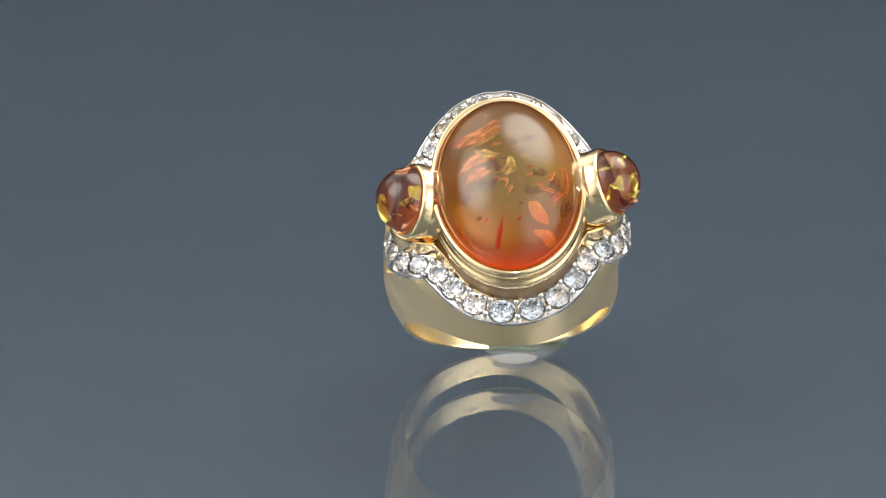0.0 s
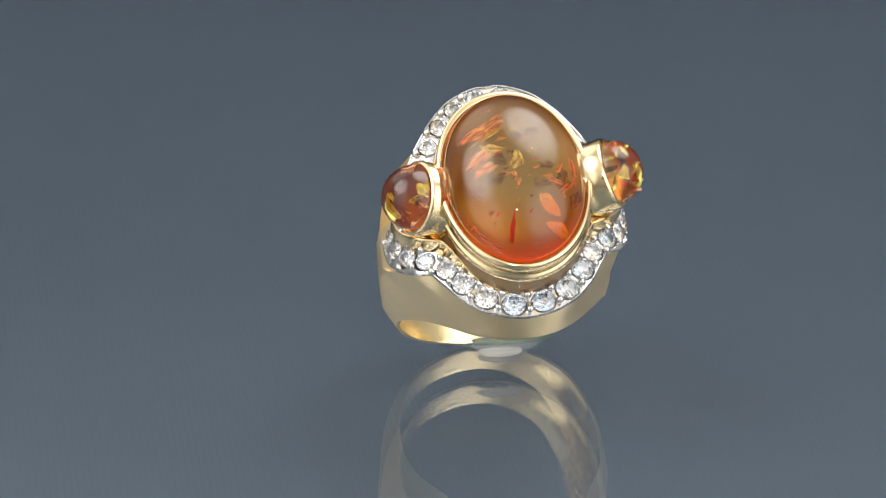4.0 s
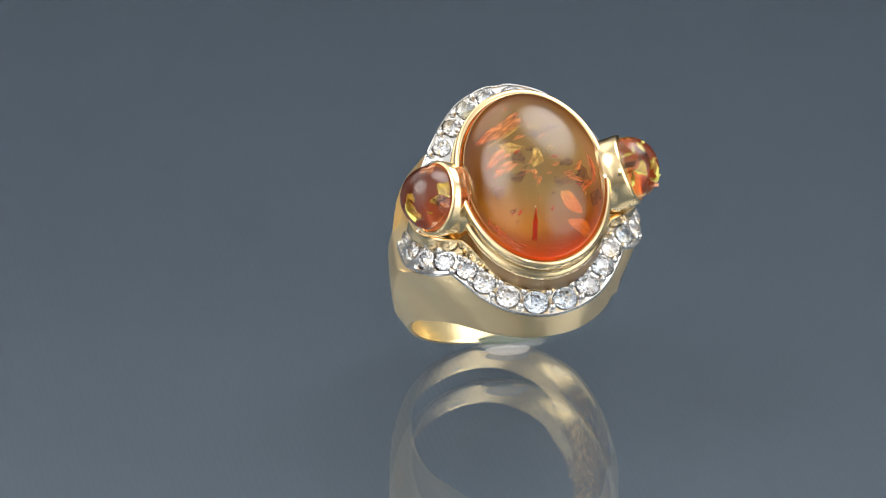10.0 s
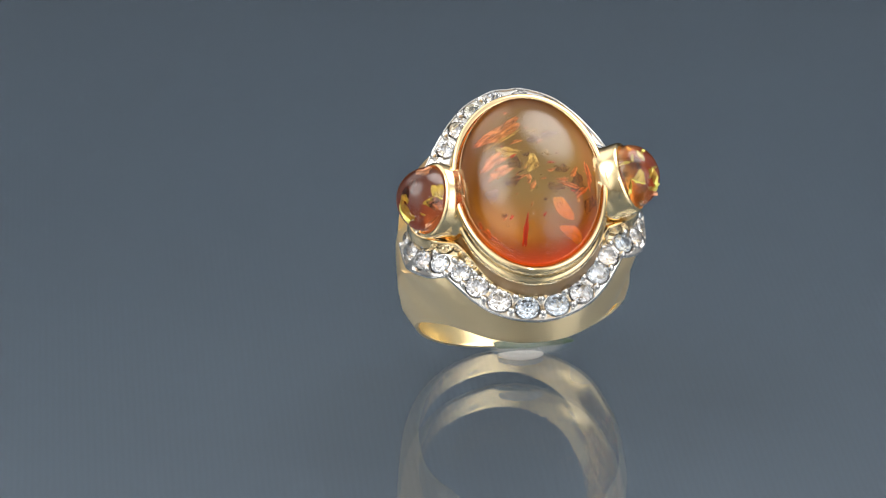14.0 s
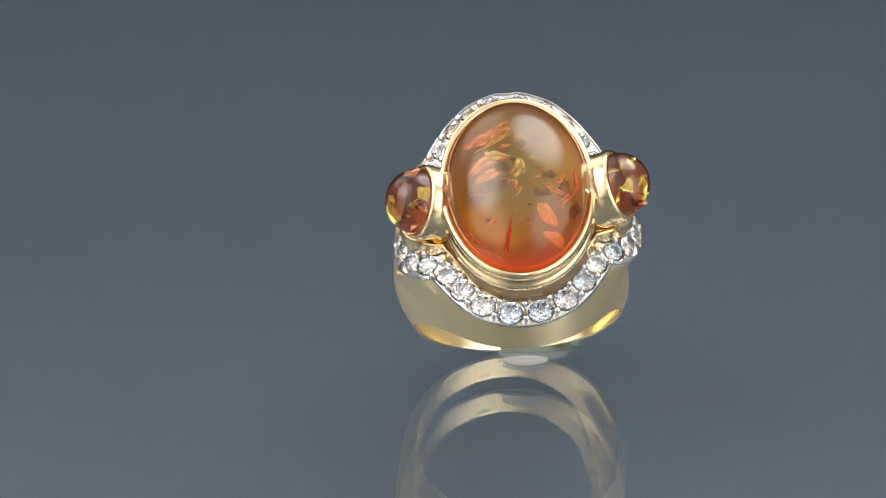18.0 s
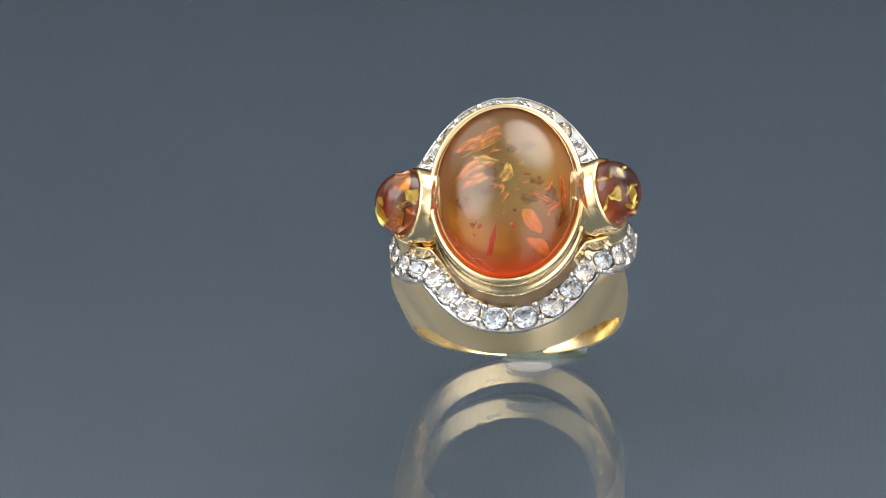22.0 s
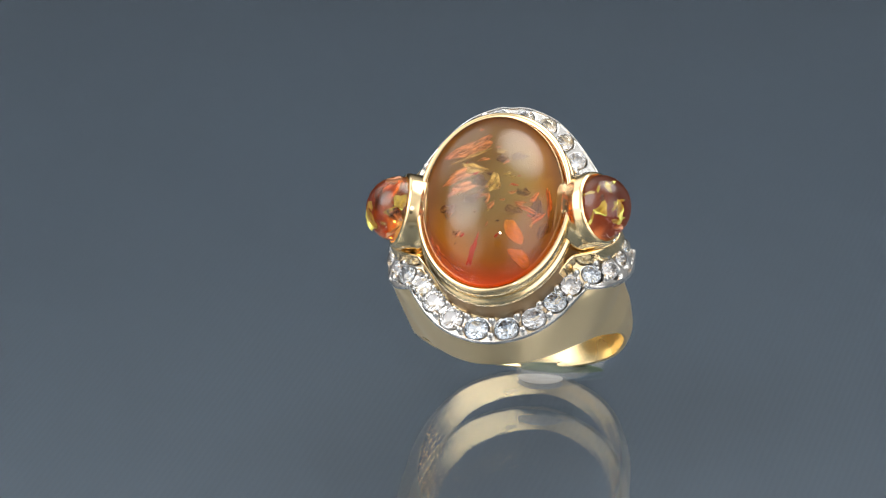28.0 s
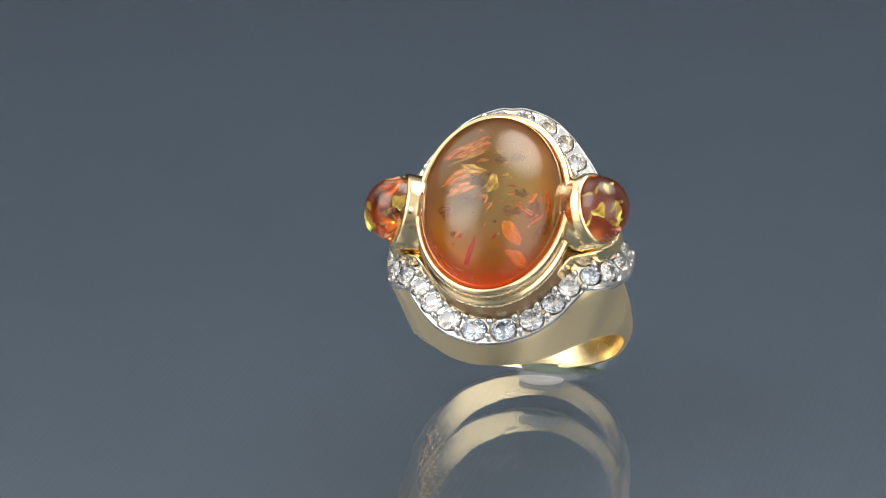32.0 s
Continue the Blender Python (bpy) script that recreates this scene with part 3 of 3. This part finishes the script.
def pave(ring):
    gem_v, gem_f = brilliant()
    k = 20
    ring_of = [[(r * math.cos(2 * math.pi * a / k) * MM, r * math.sin(2 * math.pi * a / k) * MM, z * MM) for a in range(k)] for r, z in ((1.0, -0.14), (0.99, -0.08), (0.97, -0.09), (0.6, -0.50), (0.2, -0.93))]
    made = {}
    # the front plate, thin-lipped at its outer edge; a gold ledge inside it
    lip = [mix_line(0.0, -0.12), mix_line(0.0, 0.0), mix_line(0.035, 0.13), mix_line(0.055, 0.13)]
    floor_ = [sunk(mix_line(0.07 + 0.93 * q / 22, 0.06), PAVE) for q in range(23)]
    strip(ring, "pave_plate", lip + floor_ + [mix_line(1.0, -1.6), mix_line(0.3, -1.6), mix_line(0.12, -0.5)], WHITE, "white rhodium-plated channel for small stones", sharp=50)
    strip(ring, "inner_ledge", [ledge_line(q, top, h) for q, top, h in ((0.98, 0, -0.2), (0.98, 1, -0.06), (1.01, 1, 0.0), (1.05, 1, 0.0), (1.09, 1, -0.08), (1.14, 0.7, 0.0), (1.3, 0.6, 0.0), (1.3, 0, -0.3))],
          GOLD, "stepped polished gold ledge beside the gem row")
    strip(ring, "pave_plate", [back_line(0.94, -0.8, PAVE_BACK), back_line(0.94, 0.12, PAVE_BACK), back_line(0.90, 0.22, PAVE_BACK), back_line(0.84, 0.22, PAVE_BACK), *[sunk(back_line(0.80 - 1.85 * q / 20, 0.06, PAVE_BACK), PAVE_BACK) for q in range(21)],
                               back_line(-1.05, -1.6, PAVE_BACK), back_line(0.94, -1.6, PAVE_BACK)], WHITE, "white rhodium-plated channel for small stones", sharp=50)
    rnd = random.Random(11)
    for sy, line in ((1, PAVE), (-1, PAVE_BACK)):
        row = [(-x, sy * f, r) for x, f, r in reversed(line)] + [(x, sy * f, r) for x, f, r in line]
        for i, (x, f, size) in enumerate(row):
            e = 0.05
            nz = Vector((-(head_z(x + e, f) - head_z(x - e, f)) / (2 * e), 0, 1))
            nz = Vector((nz.x * 0.8, 0, 1)).normalized() if nz.z > 0.4 else nz.normalized()
            m = nz.to_track_quat("Z", "Y").to_matrix().to_4x4()
            key = round(size, 2)
            if key not in made:
                g = mesh_ob("clear_gem", [Vector(q) * size * MM for q in gem_v], gem_f, TOPAZ, ring, smooth=False)
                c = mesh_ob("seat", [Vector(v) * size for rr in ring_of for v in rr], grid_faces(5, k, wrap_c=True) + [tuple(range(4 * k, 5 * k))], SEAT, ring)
                made[key] = (g.data, c.data)
                bpy.data.objects.remove(g)
                bpy.data.objects.remove(c)
            at = on_head(x, f, 0.16)
            for name, me, label, turn in (("seat", made[key][1], "grey metal cup under a gem, shade of the hole painted in", 0), ("clear_gem", made[key][0], "round-cut colourless gem", rnd.uniform(0, 45))):
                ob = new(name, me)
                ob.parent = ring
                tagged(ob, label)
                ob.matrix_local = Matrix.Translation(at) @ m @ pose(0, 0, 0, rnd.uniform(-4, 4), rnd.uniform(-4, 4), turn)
        # beads that hold the stones, in pairs between neighbours
        for i in range(len(row) - 1):
            (x0, y0, r0), (x1, y1, r1) = row[i], row[i + 1]
            l = math.hypot(x1 - x0, y1 - y0)
            if l > 4:
                continue
            nx, ny = -(y1 - y0) / l, (x1 - x0) / l
            for d in (-0.62, 0.62):
                x, y = (x0 + x1) / 2 + nx * d, (y0 + y1) / 2 + ny * d
                if abs(x) > 8.7 or (sy < 0 and (abs(x) < 1.5 or d * x < 0)):
                    continue
                if "bead" not in made:
                    bm = bmesh.new()
                    bmesh.ops.create_icosphere(bm, subdivisions=2, radius=0.31 * MM)
                    for q in bm.faces:
                        q.smooth = True
                    for q in bm.verts:
                        q.co.z *= 1.25
                    made["bead"] = bpy.data.meshes.new("prong")
                    bm.to_mesh(made["bead"])
                    bm.free()
                    made["bead"].materials.append(WHITE)
                b = new("prong", made["bead"])
                b.parent = ring
                b.location = on_head(x, y, 0.26)


RIM, A_ST, B_ST = 23.8, 5.38, 7.12
MAIN_AT = Matrix.Translation((-0.00014, -0.00108, 0))
SIDE_A = 27.0


def main_setting(ring):
    up = MAIN_AT
    prof = [(-0.75, RIM - 2.0), (-0.05, RIM - 1.0), (-0.02, RIM - 0.15), (0.05, RIM), (0.22, RIM + 0.08), (0.40, RIM), (0.47, RIM - 0.2), (0.48, RIM - 0.9), (0.35, RIM - 1.02),
            (0.35, RIM - 1.3), (0.42, RIM - 1.42), (0.55, RIM - 1.48), (0.61, RIM - 1.62), (0.61, RIM - 2.0), (0.54, RIM - 2.12), (0.40, RIM - 2.2), (-0.75, RIM - 2.2)]
    oval_loft("bezel", prof, A_ST, B_ST, up, GOLD, ring, "polished gold collar gripping the large stone", n=128, close=True, sharp=60, back=0.5)
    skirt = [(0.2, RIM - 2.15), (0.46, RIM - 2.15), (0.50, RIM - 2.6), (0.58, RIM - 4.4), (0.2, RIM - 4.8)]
    oval_loft("collar_skirt", skirt, A_ST, B_ST, up, SKIRT, ring, "gold wall under the collar, dark reflections painted into its colour", n=128, close=True, sharp=60)
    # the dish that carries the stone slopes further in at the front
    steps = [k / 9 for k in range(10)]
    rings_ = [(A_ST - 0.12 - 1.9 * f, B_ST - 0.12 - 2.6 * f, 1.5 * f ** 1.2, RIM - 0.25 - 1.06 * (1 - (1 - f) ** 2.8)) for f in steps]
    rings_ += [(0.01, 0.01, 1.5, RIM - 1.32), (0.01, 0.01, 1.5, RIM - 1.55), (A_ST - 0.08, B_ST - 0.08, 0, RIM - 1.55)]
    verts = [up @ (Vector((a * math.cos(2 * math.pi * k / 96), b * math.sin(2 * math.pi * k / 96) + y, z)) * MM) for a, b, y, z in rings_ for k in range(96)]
    # its edge colour holds the light gathered at the amber's rim
    mesh_ob("stone_seat", verts, grid_faces(len(rings_), 96, wrap_r=True, wrap_c=True), SEAT_GLOW, ring, "gold dish under the stone, rim glow of the amber painted on", sharp=60)
    cab = dome("amber_cabochon", A_ST - 0.03, B_ST - 0.03, 3.8, 1.7, MAIN_AT @ Matrix.Translation((0, 0, (RIM - 0.1) * MM)), AMBER, ring,
               "large honey-orange oval amber cabochon with sun-spangle flakes", n=128, rings=40)
    return cab


def side_setting(ring, sx):
    d = Vector((sx * math.cos(radians(SIDE_A)), 0, math.sin(radians(SIDE_A))))
    t = Vector((-sx * math.sin(radians(SIDE_A)), 0, math.cos(radians(SIDE_A))))
    # the stone on the ring's left is a little taller and set lower
    ra, rb, high, x, z = (2.30, 2.50, 2.25, 7.70, 22.35) if sx > 0 else (2.50, 2.52, 2.50, -7.70, 22.15)
    m = Matrix(((t.x, 0, d.x, x * MM), (0, 1, 0, -0.74 * MM), (t.z, 0, d.z, z * MM), (0, 0, 0, 1)))
    prof = [(-0.25, -1.0), (-0.02, -0.4), (0.0, -0.1), (0.10, 0.03), (0.24, -0.02), (0.33, -0.2), (0.36, -1.0), (0.36, -1.55), (0.46, -1.7), (0.46, -2.15), (-0.3, -2.15)]
    oval_loft("side_bezel", prof, ra, rb, m, GOLD, ring, "polished gold collar gripping a small stone", n=72, close=True, sharp=60)
    # the foot under the collar goes down into the head
    foot = [(0.30, -2.1), (0.25, -2.6), (-0.2, -3.6), (-0.9, -4.4), (-1.6, -4.4), (-1.6, -2.1)]
    oval_loft("collar_foot", foot, ra, rb, m @ pose(-0.0004, 0, 0), GOLD, ring, "gold base joining a small collar to the head", n=72, close=True, sharp=60)
    n = 48
    verts = [m @ (Vector(((ra - 0.25) * math.cos(2 * math.pi * k / n), (rb - 0.25) * math.sin(2 * math.pi * k / n), q)) * MM) for q in (-0.75, -1.3) for k in range(n)]
    mesh_ob("side_backing", verts, [tuple(range(n)), tuple(range(n, 2 * n))] + grid_faces(2, n, wrap_c=True), RED_BACK, ring, "dull red foil under a small stone", sharp=40)
    cab = dome("side_cabochon", ra - 0.03, rb - 0.03, high, 1.0, m, COGNAC, ring, "small reddish-brown amber cabochon with yellow flakes", n=72, rings=24)
    return cab, m


# flakes in the stones: x, y, depth, length, width (mm), turn in degrees
MAIN_ORANGE = [
    (-1.40, 3.38, 0.60, 3.01, 1.15, 25),
    (-0.57, 2.44, 0.80, 0.71, 0.22, 10),
    (-1.83, 1.40, 0.50, 2.38, 0.85, 25),
    (-1.81, 0.43, 0.40, 1.74, 0.70, 20),
    (-0.16, -0.50, 0.80, 0.79, 0.29, 85),
    (1.98, -0.70, 0.70, 0.87, 0.17, -5),
    (0.78, -0.56, 0.70, 0.40, 0.13, 0),
    (-0.97, 4.91, 0.80, 0.29, 0.22, 0),
    (-2.61, -4.78, 0.20, 2.06, 0.19, -48),
    (-3.35, -3.95, 0.20, 0.95, 0.48, -45),
    (-3.75, -3.20, 0.15, 0.60, 0.30, -55),
    (-2.95, -4.35, 0.15, 0.55, 0.24, -40),
    (-1.75, -5.30, 0.15, 0.70, 0.12, -30),
    (1.35, 0.05, 0.60, 0.55, 0.20, 15),
    (2.30, -1.05, 0.40, 1.30, 0.32, -20),
    (3.05, -1.55, 0.30, 1.10, 0.40, 35),
    (0.05, -0.95, 0.60, 0.70, 0.30, 60),
    (-0.60, -0.20, 0.50, 0.80, 0.22, 20),
    (2.75, -0.20, 0.55, 0.90, 0.30, 60),
    (3.63, -0.31, 0.20, 1.90, 0.35, 88),
]
MAIN_BRIGHT = [
    (1.75, -3.10, 1.00, 1.95, 0.95, -55),
    (2.25, -4.70, 0.40, 1.90, 0.95, -40),
]
MAIN_YELLOW = [
    (-1.43, 2.75, 0.60, 2.53, 0.22, 27),
    (0.46, 3.09, 0.80, 0.79, 0.25, 0),
    (-1.20, 1.75, 0.60, 1.50, 0.75, -15),
    (0.22, 0.62, 0.90, 1.30, 0.78, 72),
    (2.83, -2.49, 0.90, 0.35, 0.22, 80),
]
MAIN_DARK = [
    (0.54, 2.51, 0.60, 0.79, 0.55, 0),
    (1.54, 2.82, 0.60, 1.11, 0.55, 10),
    (-0.80, 0.98, 0.30, 0.95, 0.87, 0),
    (2.02, 0.13, 0.50, 0.95, 0.60, -10),
    (1.45, -1.20, 0.50, 1.11, 0.67, 0),
    (-1.16, -0.42, 0.40, 1.11, 0.63, 10),
    (-2.67, -1.26, 0.50, 0.95, 0.87, 0),
    (2.87, -0.97, 0.30, 1.50, 0.95, 80),
    (-2.08, -2.99, 0.70, 0.48, 0.32, 30),
    (0.67, -2.32, 1.20, 0.25, 0.22, 0),
    (-2.06, -3.88, 0.90, 0.16, 0.14, 0),
    (3.51, -2.53, 0.30, 1.27, 0.79, 70),
]
MAIN_RED = [
    (-0.92, -4.37, 0.70, 2.38, 0.35, 77),
]
LEFT_ORANGE = [
    (1.60, -1.43, 0.50, 1.08, 0.65, -50),
    (1.43, 1.39, 0.95, 1.30, 0.72, 20),
    (0.50, -2.29, 0.47, 1.30, 0.32, 30),
]
LEFT_YELLOW = [
    (-0.35, -1.05, 1.93, 2.00, 0.95, -75),
    (1.99, -0.49, 0.46, 1.20, 0.95, 80),
    (-0.25, -1.35, 1.75, 1.10, 0.55, -60),
    (1.30, -1.05, 0.95, 0.95, 0.50, 35),
    (0.73, -1.80, 1.20, 0.43, 0.20, -15),
    (0.26, -0.33, 2.07, 0.72, 0.43, -60),
]
LEFT_DARK = [
    (1.59, -1.25, 0.83, 0.86, 0.72, 40),
    (0.93, 0.43, 1.85, 0.94, 0.65, 60),
]
RIGHT_ORANGE = [
    (-0.42, -1.76, 1.39, 0.86, 0.43, 10),
]
RIGHT_YELLOW = [
    (1.41, -1.18, 1.17, 1.25, 0.85, 60),
    (0.95, 1.15, 1.60, 0.60, 0.25, 40),
    (0.30, -0.10, 2.05, 0.55, 0.22, 20),
    (0.29, -0.84, 1.95, 1.58, 0.65, -70),
    (-0.03, -1.51, 1.65, 1.01, 0.55, 10),
    (1.45, -1.71, 0.32, 1.37, 0.26, 78),
    (2.04, 0.08, 0.40, 1.01, 0.23, 5),
    (1.79, 0.44, 1.00, 0.72, 0.20, 80),
    (1.33, 0.66, 1.52, 0.94, 0.43, -65),
    (0.77, -0.72, 1.86, 0.86, 0.29, 60),
]
RIGHT_DARK = [
    (1.62, -0.34, 1.29, 0.58, 0.37, 80),
]


def flake_part(parent, frame_m, row, mat):
    x, y, z, ln, wd, turn = row
    rough = 0.35 if mat is FLAKE_BRIGHT else 1.0
    rnd = random.Random(int(abs(x * 971 + y * 353 + ln * 77) * 10))
    n, verts = 28, []
    skew = rnd.uniform(-0.35, 0.35)
    for top in (1, -1):
        for ring_r in (1.0, 0.55):
            for k in range(n):
                t = 2 * math.pi * k / n
                taper = (1 - 0.22 * math.cos(t) ** 3) * (1 - 0.15 * abs(math.cos(t)) ** 4)
                jit = 1 + rough * (0.14 * math.sin(3 * t + x * 5) + 0.12 * math.sin(5 * t + y * 7) + rnd.uniform(-0.10, 0.10))
                lx, ly = ln / 2 * math.cos(t) * ring_r * jit, wd / 2 * math.sin(t) * taper * ring_r * jit
                ly += skew * wd * (lx / ln) ** 2 * 2
                lz = top * 0.02 * (2 - ring_r) + 0.16 * wd * math.sin(2.2 * lx / ln * 3 + y) + rnd.uniform(-0.02, 0.02)
                verts.append((lx, ly, lz))
    verts += [(0, 0, 0.04), (0, 0, -0.04)]
    faces = []
    for b in (0, 2 * n):
        c = 4 * n + (0 if b == 0 else 1)
        for k in range(n):
            k2 = (k + 1) % n
            faces += [(b + k, b + k2, b + n + k2, b + n + k), (b + n + k, b + n + k2, c)]
    for k in range(n):
        k2 = (k + 1) % n
        faces.append((k, k2, 2 * n + k2, 2 * n + k))
    # lies nearly square to the way one looks at the stone, tipped a little each way
    facing = pose(0, 0, 0, 8 + 14 * math.sin(x * 9 + y), 16 * math.cos(y * 7 + x), 0) @ pose(0, 0, 0, 0, 0, turn)
    m = Matrix.Translation(frame_m @ (Vector((x, y, z)) * MM)) @ facing
    mesh_ob("flake", [Vector(v) * MM for v in verts], faces, mat, parent, smooth=rnd.random() < 0.5).matrix_local = m


def specks():
    """Small splinters and bubbles strewn through the large stone."""
    rnd = random.Random(5)
    out = []
    for i in range(46):
        x, y = rnd.gauss(0.1, 1.7), rnd.gauss(-0.4, 2.1)
        if (x / 4.6) ** 2 + (y / 5.8) ** 2 > 0.85:
            continue
        ln = rnd.choice((0.08, 0.12, 0.2, 0.35, 0.5))
        out.append(((x, y, rnd.uniform(0.1, 1.4), ln, ln * rnd.uniform(0.2, 0.6), rnd.uniform(-30, 60)), i % 4))
    return out


def flakes(main, main_m, left, left_m, right, right_m):
    for rows, mat in ((MAIN_ORANGE, FLAKE_ORANGE), (MAIN_BRIGHT, FLAKE_BRIGHT), (MAIN_YELLOW, FLAKE_YELLOW), (MAIN_DARK, FLAKE_DARK), (MAIN_RED, FLAKE_RED)):
        for row in rows:
            flake_part(main, main_m, row, mat)
    for row, k in specks():
        flake_part(main, main_m, row, (FLAKE_ORANGE, FLAKE_DARK, FLAKE_RED, FLAKE_YELLOW)[k])
    for cab, m, sets in ((left, left_m, ((LEFT_ORANGE, FLAKE_ORANGE), (LEFT_YELLOW, FLAKE_GOLD), (LEFT_DARK, FLAKE_DARK))),
                             (right, right_m, ((RIGHT_ORANGE, FLAKE_ORANGE), (RIGHT_YELLOW, FLAKE_GOLD), (RIGHT_DARK, FLAKE_DARK)))):
        for rows, mat in sets:
            for row in rows:
                flake_part(cab, m, row, mat)


def gallery(ring):
    """Openwork inside the head: small rims in rows behind the stone rows."""
    nu, nv, verts = 14, 6, []
    for i in range(nu):
        for k in range(nv):
            a, b = 2 * math.pi * i / nu, 2 * math.pi * k / nv
            r = 0.40 + 0.13 * math.cos(b)
            verts.append((r * math.cos(a) * MM, r * math.sin(a) * MM * 0.85, 0.13 * math.sin(b) * MM))
    me = None
    for sx in (-1, 1):
        for i in range(16):
            p = radians(60 + 6.2 * i)
            for k in range(6):
                y = -3.6 + 1.0 * k + (0.5 if i % 2 else 0)
                if -y > half_width(p) * 0.62:
                    continue
                r = min(inner_radius(p), outer_xz(p) - 0.25 - 0.85 * min(1.0, max(0.0, (-math.cos(p) - 0.36) / 0.16))) - 0.05
                n = Vector((-sx * math.sin(p), 0, math.cos(p)))
                at = Vector((sx * r * math.sin(p) * flatten(sx * p, -y / (half_width(p) if y < 0 else back_width(p))) - 0.3, y, CZ - r * math.cos(p))) * MM
                if me is None:
                    ob = mesh_ob("gallery_rim", verts, grid_faces(nu, nv, True, True), GOLD, ring)
                    me = ob.data
                else:
                    ob = new("gallery_rim", me)
                    ob.parent = ring
                ob.matrix_local = Matrix.Translation(at) @ n.to_track_quat("Z", "Y").to_matrix().to_4x4()


def ring_thing():
    ring = new("amber_ring")
    tagged(ring, "gold ring with three amber stones and clear gem rows, on glass", "ring")
    band(ring)
    pave(ring)
    gallery(ring)
    main = main_setting(ring)
    left, left_m = side_setting(ring, -1)
    right, right_m = side_setting(ring, 1)
    flakes(main, MAIN_AT @ Matrix.Translation((0, 0, (RIM - 0.1) * MM)), left, left_m, right, right_m)
    c, s = math.cos(radians(TILT)), math.sin(radians(TILT))
    rest = pose(0, 0, 0, 0, LEAN, 0) @ Matrix.Translation((0, 3.5 * c * MM, (3.5 * s - 0.04) * MM)) @ pose(0, 0, 0, TILT, 0, 0)
    MOVERS.append((ring, rest))


def motions():
    for ob, rest in MOVERS:
        walk(ob, [(t, pose(x * MM, y * MM, 0, 0, 0, a) @ rest) for t, a, x, y in TURN])


room()
table()
turntable()
glass_plate()
gel_dot()
ring_thing()
motions()
